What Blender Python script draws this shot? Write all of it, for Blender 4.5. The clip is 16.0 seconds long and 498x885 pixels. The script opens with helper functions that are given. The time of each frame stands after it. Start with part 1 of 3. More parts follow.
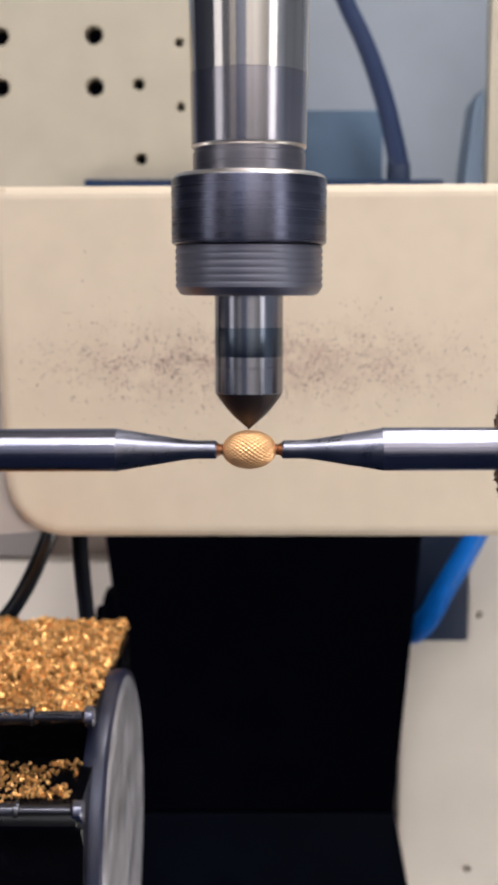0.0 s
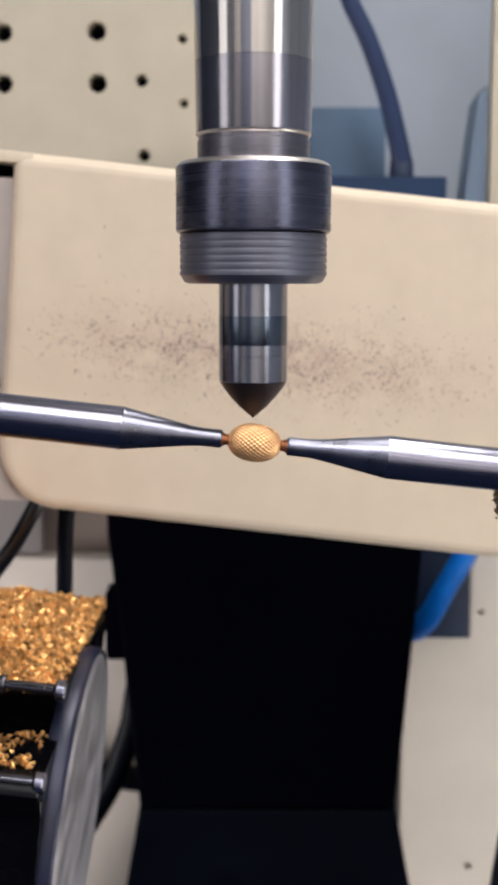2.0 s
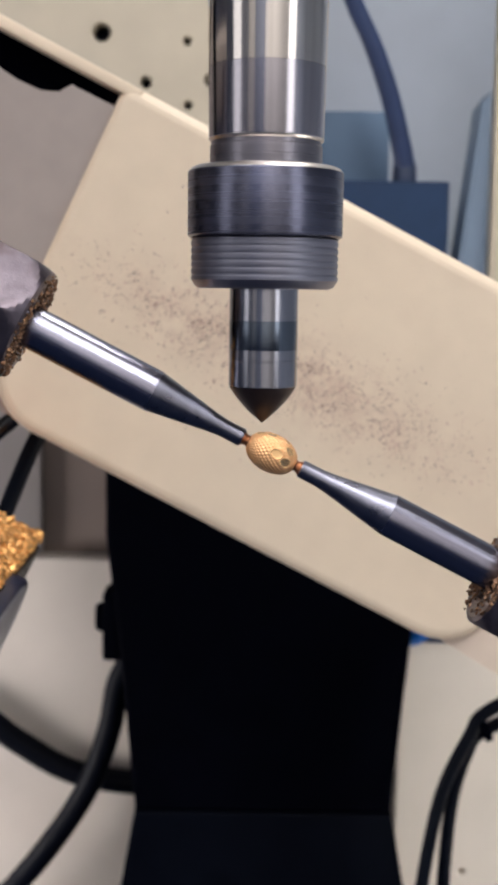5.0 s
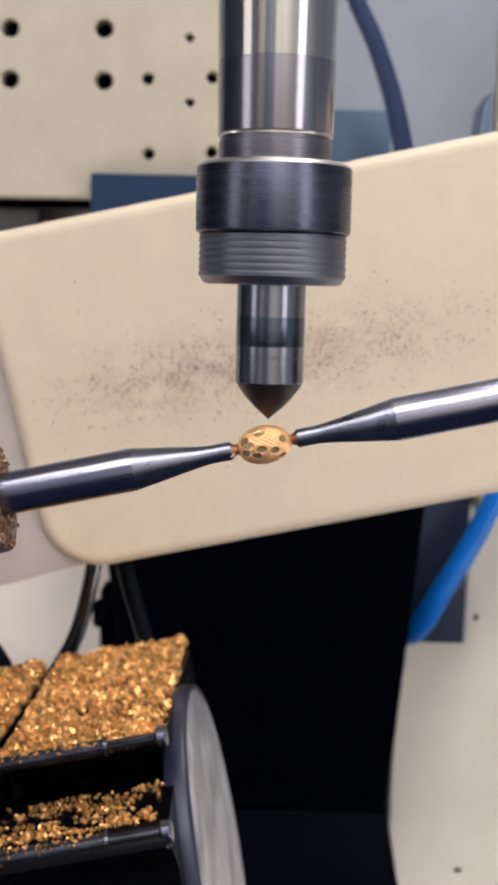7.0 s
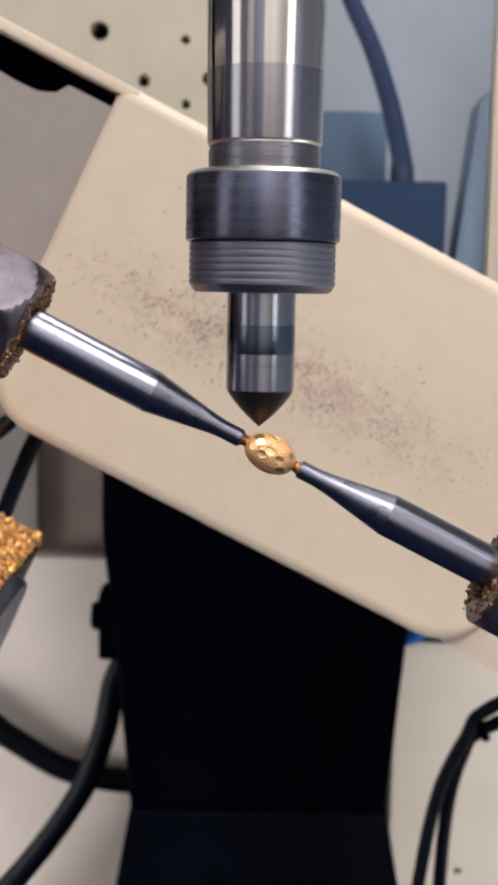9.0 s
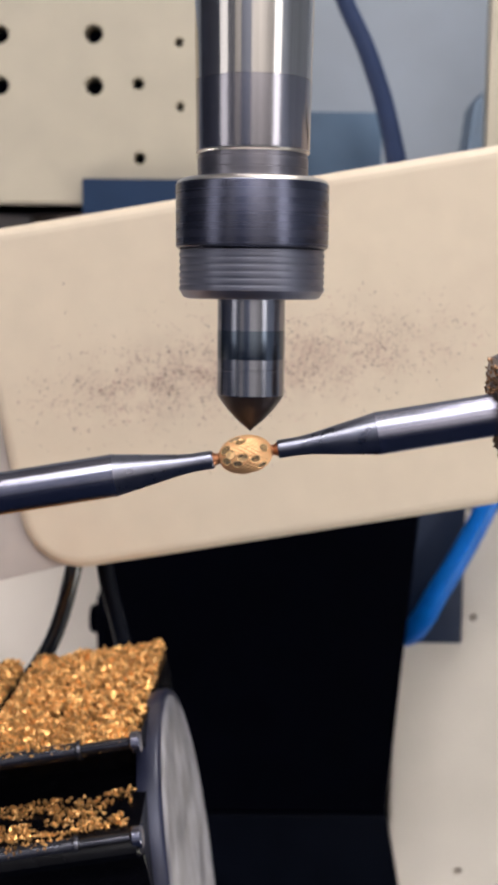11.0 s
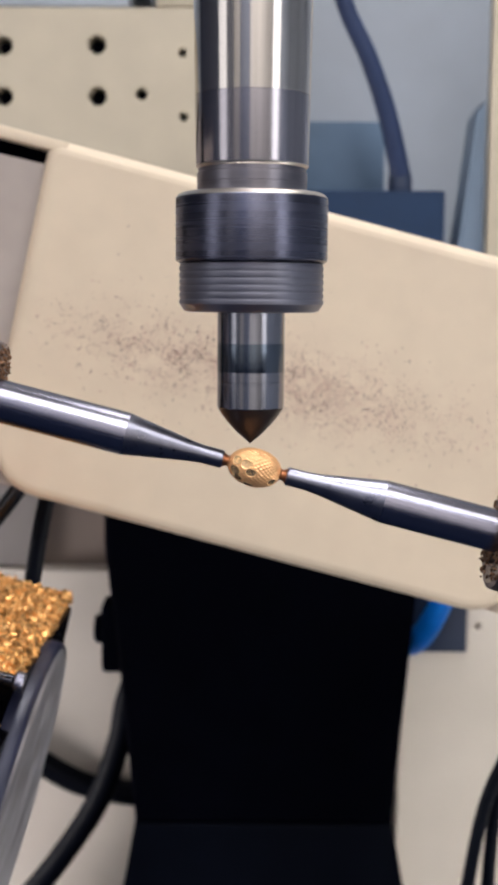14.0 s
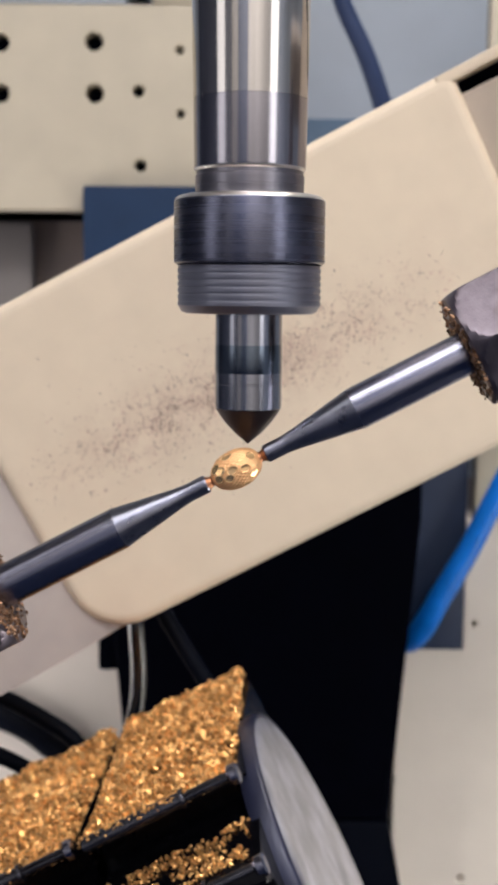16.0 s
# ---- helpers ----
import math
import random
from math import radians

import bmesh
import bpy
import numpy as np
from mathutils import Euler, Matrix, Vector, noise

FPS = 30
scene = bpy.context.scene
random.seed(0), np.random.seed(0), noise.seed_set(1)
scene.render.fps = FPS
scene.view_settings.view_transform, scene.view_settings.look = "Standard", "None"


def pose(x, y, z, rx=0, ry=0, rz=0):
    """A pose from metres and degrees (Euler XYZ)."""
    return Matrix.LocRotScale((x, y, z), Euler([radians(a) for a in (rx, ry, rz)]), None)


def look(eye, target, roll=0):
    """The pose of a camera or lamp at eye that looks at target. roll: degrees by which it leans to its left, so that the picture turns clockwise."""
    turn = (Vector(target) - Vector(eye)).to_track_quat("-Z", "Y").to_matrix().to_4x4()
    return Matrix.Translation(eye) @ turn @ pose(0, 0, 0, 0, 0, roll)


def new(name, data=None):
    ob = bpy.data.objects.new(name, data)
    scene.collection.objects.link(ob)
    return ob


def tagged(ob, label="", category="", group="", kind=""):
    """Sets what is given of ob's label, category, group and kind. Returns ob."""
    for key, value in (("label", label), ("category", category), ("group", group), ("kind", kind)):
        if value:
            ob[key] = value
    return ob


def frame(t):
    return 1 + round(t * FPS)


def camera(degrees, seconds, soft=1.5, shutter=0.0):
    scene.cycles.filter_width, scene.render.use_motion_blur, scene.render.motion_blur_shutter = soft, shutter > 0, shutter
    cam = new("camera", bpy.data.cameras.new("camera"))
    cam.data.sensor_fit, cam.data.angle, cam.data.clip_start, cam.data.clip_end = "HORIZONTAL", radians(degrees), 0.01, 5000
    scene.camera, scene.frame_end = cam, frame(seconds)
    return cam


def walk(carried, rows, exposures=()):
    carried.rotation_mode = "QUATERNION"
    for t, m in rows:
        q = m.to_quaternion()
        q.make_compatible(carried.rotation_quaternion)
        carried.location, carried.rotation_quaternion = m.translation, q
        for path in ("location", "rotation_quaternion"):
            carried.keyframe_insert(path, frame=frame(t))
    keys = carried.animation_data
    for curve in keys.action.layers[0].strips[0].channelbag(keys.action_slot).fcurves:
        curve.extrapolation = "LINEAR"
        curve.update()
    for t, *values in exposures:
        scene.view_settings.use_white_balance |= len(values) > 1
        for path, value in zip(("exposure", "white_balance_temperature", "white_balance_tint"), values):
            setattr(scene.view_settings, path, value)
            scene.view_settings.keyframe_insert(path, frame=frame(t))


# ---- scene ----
# The eye of the camera is the origin; y runs away from it into the machine.
cam = camera(24.0, 16.0, 3.6)
cam.data.dof.use_dof = True
cam.data.dof.focus_distance = 0.180
cam.data.dof.aperture_fstop = 55.0


def aim(yaw, pitch, roll):
    return pose(0, 0, 0, 90 + pitch, 0, -yaw) @ pose(0, 0, 0, 0, 0, -roll)


# seconds, yaw, pitch, roll of the camera held by an unsteady arm
CAMERA = [
    (0, 0.000, -7.500, -0.000), (0.5, 0.026, -7.809, -0.159), (1, -0.063, -7.554, -0.010), (1.5, -0.077, -7.562, 0.027),
    (2, -0.111, -7.649, -0.113), (2.5, -0.027, -7.631, -0.187), (3, -0.017, -7.453, -0.340), (3.5, -0.047, -7.472, -0.383),
    (4, -0.094, -7.518, -0.546), (5.2, -0.09, -7.52, -0.88), (6.5, -0.051, -7.542, -1.220), (7, -0.041, -7.629, -1.346),
    (7.5, 0.048, -7.745, -1.290), (8, 0.092, -7.621, -1.163), (8.5, 0.057, -7.441, -1.105), (9, 0.068, -7.551, -1.067),
    (10.2, 0.15, -7.50, -0.80), (11.5, 0.224, -7.464, -0.571), (12, 0.136, -7.459, -0.691), (12.5, 0.051, -7.386, -0.713),
    (13, 0.060, -7.256, -0.526), (13.5, 0.061, -7.074, -0.334), (14, 0.003, -7.025, -0.419), (14.5, 0.009, -7.153, -0.417),
    (15, -0.036, -7.197, -0.414), (15.5, 0.039, -7.186, -0.436), (16, 0.151, -7.148, -0.462)]
walk(cam, [(t, aim(a, b, c)) for t, a, b, c in CAMERA])

# seconds, x and z of the cutter's tip
SPINDLE = [
    (0, 0.00000, -0.02085), (0.5, 0.00058, -0.01949), (1, 0.00015, -0.02007), (1.5, 0.00011, -0.01992), (2, 0.00025, -0.01959),
    (2.5, 0.00024, -0.01962), (3, 0.00061, -0.02001), (3.5, 0.00069, -0.02015), (4, 0.00105, -0.01994), (5.2, 0.0017, -0.0199),
    (6.5, 0.00250, -0.01989), (7, 0.00269, -0.01963), (7.5, 0.00235, -0.01941), (8, 0.00192, -0.01990), (8.5, 0.00166, -0.02029),
    (9, 0.00170, -0.02055), (10.2, 0.0012, -0.0208), (11.5, 0.00067, -0.02108), (12, 0.00082, -0.02097), (12.5, 0.00082, -0.02100),
    (13, -0.00000, -0.02086), (13.5, -0.00024, -0.02116), (14, 0.00018, -0.02152), (14.5, 0.00045, -0.02131),
    (15, 0.00031, -0.02145), (15.5, 0.00012, -0.02167), (16, 0.00029, -0.02198)]

# seconds, tilt of the cradle, x and z of the bead's centre, turn of the bead on the mandrels
CRADLE = [
    (0, -0.3, 0.00006, -0.02423, 0), (0.3, 1.0, 0.00050, -0.0237, 0), (0.5, 3.2, 0.00093, -0.02347, 0), (0.7, 11.2, 0.0011, -0.0236, 0),
    (1, 25.7, 0.00184, -0.02433, 2), (1.2, 27.2, 0.0017, -0.0243, 3), (1.5, 16.3, 0.00101, -0.02409, 5), (2, 6.0, 0.00051, -0.02364, 8),
    (2.5, -2.6, -0.00002, -0.02365, 10), (3, -13.3, -0.00038, -0.02401, 13), (3.5, -22.9, -0.00072, -0.02434, 16),
    (3.7, -22.5, -0.0006, -0.0242, 18), (4, -13.9, 0.00018, -0.02395, 20), (4.2, -4.2, 0.0008, -0.0240, 26), (4.5, 8.0, 0.0017, -0.0243, 45),
    (4.9, 25.0, 0.0030, -0.0248, 80), (5.1, 27.0, 0.0032, -0.0248, 100), (5.5, 18.5, 0.0030, -0.0246, 130), (6.0, 8.0, 0.0028, -0.0244, 165),
    (6.5, -1.9, 0.00265, -0.02422, 180), (7, -12.2, 0.00220, -0.02383, 190), (7.5, -21.2, 0.00134, -0.02356, 150),
    (7.7, -22.4, 0.0012, -0.0236, 120), (8, -14.9, 0.00136, -0.02390, 72), (8.5, 8.0, 0.00252, -0.02444, 84), (9, 26.2, 0.00348, -0.02497, 170),
    (9.2, 27.4, 0.0033, -0.0250, 178), (9.7, 18.0, 0.0024, -0.0249, 180), (10.3, 5.5, 0.0012, -0.0249, 182), (10.9, -7.5, 0.0003, -0.0249, 184),
    (11.5, -20.0, -0.00060, -0.02499, 186), (11.7, -22.3, -0.0007, -0.0250, 186), (12, -17.0, -0.00022, -0.02484, 182),
    (12.5, 5.4, 0.00110, -0.02479, 176), (13, 26.1, 0.00146, -0.02517, 172), (13.2, 27.3, 0.0014, -0.0253, 200), (13.5, 22.8, 0.00113, -0.02534, 258),
    (14, 14.1, 0.00089, -0.02552, 248), (14.5, 3.3, 0.00058, -0.02532, 222), (15, -7.0, 0.00004, -0.02533, 214),
    (15.5, -17.6, -0.00090, -0.02564, 192), (16, -27.2, -0.00141, -0.02612, 176)]

# ---- light ----
world = bpy.data.worlds.new("workshop_air")
scene.world = world
world.use_nodes = True
world.node_tree.nodes["Background"].inputs["Color"].default_value = (0.86, 0.86, 1.0, 1)
world.node_tree.nodes["Background"].inputs["Strength"].default_value = 0.20
scene.view_settings.exposure = 0.0


def area_lamp(name, eye, target, size_x, size_y, power, colour):
    data = bpy.data.lights.new(name, "AREA")
    data.shape, data.size, data.size_y, data.energy, data.color = "RECTANGLE", size_x, size_y, power, colour
    ob = new(name, data)
    ob.matrix_world = look(eye, target)
    return ob


area_lamp("work_light", (0.0, 0.02, 0.27), (0.0, 0.20, -0.02), 0.42, 0.08, 0.9, (0.98, 0.93, 0.88))
area_lamp("side_light", (-0.36, -0.03, 0.13), (0.0, 0.24, 0.0), 0.12, 0.34, 0.17, (0.98, 0.94, 0.94))
area_lamp("side_light", (0.30, -0.11, 0.13), (0.0, 0.24, 0.0), 0.11, 0.34, 0.29, (0.98, 0.95, 0.95))
# Unseen fill lamp, added to wash the front wall and light the machine's front.
area_lamp("room_fill", (0.0, -0.75, 1.15), (0.0, -1.10, 0.0), 1.2, 0.8, 36.0, (0.98, 0.96, 1.0))
area_lamp("cabinet_light", (0.09, 0.25, 0.43), (0.03, 0.27, 0.0), 0.26, 0.10, 1.40, (0.98, 0.94, 0.92))
# Two unseen fill lamps added low down to brighten the lower covers.
area_lamp("base_fill", (0.36, 0.16, -0.24), (0.09, 0.47, -0.20), 0.16, 0.15, 1.05, (1.0, 0.95, 0.87))
area_lamp("base_fill", (-0.36, 0.34, -0.22), (-0.09, 0.50, -0.20), 0.16, 0.15, 1.15, (1.0, 0.94, 0.93))


# ---- materials ----
def mat(name, colour, rough=0.5, metal=0.0, vary=0.15, scale=300.0, bump=0.0, bump_scale=1500.0, dirt=None, dirt_amount=0.0,
        spec=0.5, per_island=False, stretch=(1, 1, 1), rough_vary=0.15, islands=(0.26, 1.25)):
    m = bpy.data.materials.new(name)
    m.use_nodes = True
    nt = m.node_tree
    n, l = nt.nodes, nt.links
    b = n["Principled BSDF"]
    b.inputs["Metallic"].default_value = metal
    b.inputs["Specular IOR Level"].default_value = spec
    tc = n.new("ShaderNodeTexCoord")
    mp = n.new("ShaderNodeMapping")
    mp.inputs["Scale"].default_value = stretch
    l.new(tc.outputs["Object"], mp.inputs["Vector"])
    a = n.new("ShaderNodeTexNoise")
    a.inputs["Scale"].default_value, a.inputs["Detail"].default_value = scale, 6
    l.new(mp.outputs["Vector"], a.inputs["Vector"])
    big = n.new("ShaderNodeTexNoise")
    big.inputs["Scale"].default_value, big.inputs["Detail"].default_value = scale / 9, 3
    l.new(mp.outputs["Vector"], big.inputs["Vector"])
    add = n.new("ShaderNodeMath")
    add.operation = "ADD"
    l.new(a.outputs["Fac"], add.inputs[0])
    l.new(big.outputs["Fac"], add.inputs[1])
    rng = n.new("ShaderNodeMapRange")
    rng.inputs["From Min"].default_value, rng.inputs["From Max"].default_value = 0.65, 1.35
    rng.inputs["To Min"].default_value, rng.inputs["To Max"].default_value = 1 - vary, 1 + vary
    l.new(add.outputs[0], rng.inputs["Value"])
    mul = n.new("ShaderNodeMix")
    mul.data_type, mul.blend_type = "RGBA", "MULTIPLY"
    mul.inputs[0].default_value = 1.0
    mul.inputs[6].default_value = (*colour, 1)
    l.new(rng.outputs[0], mul.inputs[7])
    out = mul.outputs[2]
    if per_island:
        src = n.new("ShaderNodeNewGeometry").outputs["Random Per Island"]
        r2 = n.new("ShaderNodeMapRange")
        r2.inputs["To Min"].default_value, r2.inputs["To Max"].default_value = islands
        l.new(src, r2.inputs["Value"])
        m2 = n.new("ShaderNodeMix")
        m2.data_type, m2.blend_type = "RGBA", "MULTIPLY"
        m2.inputs[0].default_value = 1.0
        l.new(out, m2.inputs[6])
        l.new(r2.outputs[0], m2.inputs[7])
        out = m2.outputs[2]
    if dirt:
        d = n.new("ShaderNodeTexNoise")
        d.inputs["Scale"].default_value, d.inputs["Detail"].default_value = scale * 0.35, 8
        l.new(tc.outputs["Object"], d.inputs["Vector"])
        dr = n.new("ShaderNodeMapRange")
        dr.inputs["From Min"].default_value, dr.inputs["From Max"].default_value = 0.52, 0.75
        dr.inputs["To Max"].default_value = dirt_amount
        l.new(d.outputs["Fac"], dr.inputs["Value"])
        m3 = n.new("ShaderNodeMix")
        m3.data_type = "RGBA"
        l.new(dr.outputs[0], m3.inputs[0])
        l.new(out, m3.inputs[6])
        m3.inputs[7].default_value = (*dirt, 1)
        out = m3.outputs[2]
    l.new(out, b.inputs["Base Color"])
    rr = n.new("ShaderNodeMapRange")
    rr.inputs["From Min"].default_value, rr.inputs["From Max"].default_value = 0.3, 0.7
    rr.inputs["To Min"].default_value, rr.inputs["To Max"].default_value = rough * (1 - rough_vary), min(1, rough * (1 + rough_vary))
    l.new(a.outputs["Fac"], rr.inputs["Value"])
    l.new(rr.outputs[0], b.inputs["Roughness"])
    if bump:
        bn = n.new("ShaderNodeTexNoise")
        bn.inputs["Scale"].default_value, bn.inputs["Detail"].default_value = bump_scale, 4
        l.new(mp.outputs["Vector"], bn.inputs["Vector"])
        bp = n.new("ShaderNodeBump")
        bp.inputs["Strength"].default_value, bp.inputs["Distance"].default_value = bump, 0.0003
        l.new(bn.outputs["Fac"], bp.inputs["Height"])
        l.new(bp.outputs["Normal"], b.inputs["Normal"])
    return m


CREAM = mat("cream_paint", (0.735, 0.62, 0.48), 0.55, 0, 0.05, 120, 0.10, 2500, (0.60, 0.45, 0.35), 0.22)
PANEL = mat("dusted_cream_paint", (0.735, 0.62, 0.48), 0.55, 0, 0.05, 120, 0.10, 2500, (0.60, 0.45, 0.35), 0.22)


def dust_band(m, height, width, reach, colour, amount):
    """A patchy stain of fine dust along a level line of a painted sheet."""
    n, l = m.node_tree.nodes, m.node_tree.links
    base = n["Principled BSDF"].inputs["Base Color"]
    before = base.links[0].from_socket
    tc, sep, cloud = n.new("ShaderNodeTexCoord"), n.new("ShaderNodeSeparateXYZ"), n.new("ShaderNodeTexNoise")
    cloud.inputs["Scale"].default_value, cloud.inputs["Detail"].default_value, cloud.inputs["Roughness"].default_value = 330, 8, 0.75
    l.new(tc.outputs["Object"], sep.inputs[0])
    l.new(tc.outputs["Object"], cloud.inputs["Vector"])

    def op(kind, a, b):
        node = n.new("ShaderNodeMath")
        node.operation = kind
        for k, v in enumerate((a, b)):
            if isinstance(v, (int, float)):
                node.inputs[k].default_value = v
            else:
                l.new(v, node.inputs[k])
        return node.outputs[0]

    dz = op("DIVIDE", op("SUBTRACT", sep.outputs["Z"], height), width)
    dx = op("DIVIDE", sep.outputs["X"], reach)
    fall = op("POWER", 2.718, op("MULTIPLY", op("ADD", op("MULTIPLY", dz, dz), op("MULTIPLY", dx, dx)), -1.0))
    patch = n.new("ShaderNodeMapRange")
    patch.inputs["From Min"].default_value, patch.inputs["From Max"].default_value = 0.40, 0.66
    l.new(cloud.outputs["Fac"], patch.inputs["Value"])
    mix = n.new("ShaderNodeMix")
    mix.data_type = "RGBA"
    l.new(op("MULTIPLY", op("MULTIPLY", fall, patch.outputs[0]), amount), mix.inputs[0])
    l.new(before, mix.inputs[6])
    mix.inputs[7].default_value = (*colour, 1)
    l.new(mix.outputs[2], base)


dust_band(PANEL, 0.005, 0.0095, 0.045, (0.49, 0.33, 0.28), 0.55)
# Shaded and lit copies of the wings' cream; the shade is in the colour.
SHADED_CREAM = mat("shade_darkened_cream", (0.41, 0.36, 0.335), 0.5, 0.1, 0.08, 160, 0.15, 2500)
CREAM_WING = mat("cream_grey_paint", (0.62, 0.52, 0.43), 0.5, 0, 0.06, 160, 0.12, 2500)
PLATE = mat("ivory_plate", (0.50, 0.445, 0.35), 0.5, 0, 0.10, 60, 0.05, 900)
GREY_WALL = mat("grey_enamel", (0.37, 0.415, 0.49), 0.55, 0, 0.08, 40, 0.05, 600)
# Dark brown tone that holds the recess's shade in its base colour.
SHADED_WALL = mat("shaded_panel", (0.26, 0.205, 0.18), 0.6, 0, 0.15, 25, 0.05, 600)
LOWER = mat("pale_grey_sheet", (0.73, 0.665, 0.595), 0.5, 0, 0.06, 40, 0.05, 900, (0.45, 0.36, 0.32), 0.2)
BLUE_GREY = mat("blue_grey_steel", (0.021, 0.041, 0.090), 0.55, 0, 0.12, 80, 0.08, 900, spec=0.1)
BLACK = mat("black_casting", (0.0007, 0.0009, 0.0026), 0.7, 0, 0.3, 90, 0.15, 700, spec=0.01)
BLACK_GLOSS = mat("black_anodised", (0.002, 0.002, 0.003), 0.24, 0, 0.3, 200, 0.1, 1500, spec=0.09)
RIDGE = mat("polished_black_rod", (0.085, 0.085, 0.10), 0.24, 0.9, 0.35, 200, 0.05, 1500)
VALVE = mat("dark_blue_steel", (0.024, 0.036, 0.072), 0.5, 0, 0.15, 80, 0.08, 900, spec=0.3)
RUBBER = mat("black_rubber", (0.002, 0.003, 0.007), 0.5, 0, 0.3, 200, 0.1, 1500, spec=0.08)
CABLE = mat("glossy_cable", (0.004, 0.005, 0.008), 0.22, 0, 0.2, 200, spec=0.7)
BLUE = mat("blue_tube", (0.002, 0.15, 0.60), 0.4, 0, 0.2, 150, spec=0.25)
STEEL = mat("polished_steel", (0.25, 0.25, 0.31), 0.23, 1.0, 0.30, 700, 0.22, 1300, stretch=(0.012, 2, 2))
TAPER_STEEL = mat("satin_ground_steel", (0.21, 0.215, 0.265), 0.30, 1.0, 0.22, 420, 0.08, 1300)
# Paler steel that paints the highlights along the spindle's turned edges.
EDGE_HIGHLIGHT = mat("edge_highlight_steel", (0.66, 0.62, 0.58), 0.36, 1.0, 0.08, 900, 0.0, 1500, stretch=(0.004, 0.004, 1))
NOSE_STEEL = mat("satin_steel", (0.38, 0.365, 0.395), 0.17, 1.0, 0.24, 700, 0.0, 2500, stretch=(1, 1, 0.006))
QUILL_STEEL = mat("ground_steel", (0.57, 0.54, 0.51), 0.12, 1.0, 0.24, 700, 0.0, 2500, stretch=(1, 1, 0.006))
NUT_STEEL = mat("dark_steel", (0.115, 0.120, 0.165), 0.27, 1.0, 0.10, 900, 0.0, 1500, stretch=(0.004, 0.004, 1))
SKIRT_STEEL = mat("grey_grooved_steel", (0.26, 0.265, 0.32), 0.42, 1.0, 0.22, 900, 0.0, 1500, stretch=(0.004, 0.004, 1))
RING_STEEL = mat("grey_turned_steel", (0.24, 0.23, 0.26), 0.34, 1.0, 0.2, 900, 0.03, 1800, stretch=(0.004, 0.004, 1))
TOOL_STEEL = mat("carbide", (0.29, 0.295, 0.33), 0.19, 1.0, 0.34, 700, 0.0, 1800, stretch=(1, 1, 0.02))
TOOL_DARK = mat("stained_carbide", (0.125, 0.15, 0.185), 0.21, 1.0, 0.34, 700, 0.0, 1800, stretch=(1, 1, 0.02))
CONE_DARK = mat("dark_diamond_tip", (0.045, 0.032, 0.030), 0.42, 0.6, 0.2, 900, 0.1, 3000)
COLLET = mat("worn_collet_steel", (0.15, 0.13, 0.155), 0.33, 0.9, 0.35, 420, 0.12, 2600, (0.06, 0.04, 0.03), 0.75)
GOLD = mat("gold", (0.93, 0.53, 0.25), 0.32, 0.55, 0.10, 900, 0.15, 5000)
GOLD_CUT = mat("diamond_cut_gold", (0.96, 0.62, 0.30), 0.22, 0.8, 0.06, 900)
COPPER = mat("copper_solder", (0.45, 0.20, 0.10), 0.35, 0.9, 0.2, 900, 0.3, 3000)
CHIP = mat("gold_swarf", (0.91, 0.485, 0.17), 0.36, 0.68, 0.2, 800, 0, per_island=True, islands=(0.30, 1.2))
SWARF = mat("dull_swarf", (0.30, 0.17, 0.10), 0.32, 0.7, 0.3, 800, 0, per_island=True)
GRIT = mat("dark_grit", (0.47, 0.31, 0.27), 0.6, 0, 0.3, 900, 0, per_island=True)
CAP = mat("scratched_grey_cap", (0.40, 0.40, 0.445), 0.36, 0.5, 0.6, 130, 0.2, 900, (0.05, 0.05, 0.09), 0.97)
SLATE_BLUE = mat("slate_blue_sheet", (0.15, 0.21, 0.30), 0.5, 0, 0.1, 60)
CAP_RIM = mat("dark_blue_anodised", (0.020, 0.023, 0.050), 0.34, 0.2, 0.35, 150, 0.1, 900)
# Near-black colour that paints the shade inside the plate's holes.
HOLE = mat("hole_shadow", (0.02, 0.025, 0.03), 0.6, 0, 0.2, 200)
ROOM = mat("workshop_wall", (0.78, 0.73, 0.66), 0.8, 0, 0.1, 6)


# ---- mesh helpers ----
def finish(name, bm, material, parent=None, label="", smooth=True, sharp=38):
    bmesh.ops.recalc_face_normals(bm, faces=bm.faces)
    me = bpy.data.meshes.new(name)
    bm.to_mesh(me)
    bm.free()
    me.materials.append(material)
    if smooth:
        for p in me.polygons:
            p.use_smooth = True
        me.set_sharp_from_angle(angle=radians(sharp))
    ob = new(name, me)
    if parent:
        ob.parent = parent
    if label:
        ob["label"] = label
    return ob


def part(name, bm, material, parent, label="", smooth=True, sharp=38):
    return finish(name, bm, material, parent, label, smooth, sharp)


def box(x0, x1, y0, y1, z0, z1, bevel=0.001):
    bm = bmesh.new()
    bmesh.ops.create_cube(bm, size=1, matrix=Matrix.Translation(((x0 + x1) / 2, (y0 + y1) / 2, (z0 + z1) / 2)) @ Matrix.Diagonal((x1 - x0, y1 - y0, z1 - z0, 1)))
    if bevel:
        bmesh.ops.bevel(bm, geom=bm.edges[:], offset=bevel, segments=2, affect="EDGES", profile=0.6)
    return bm


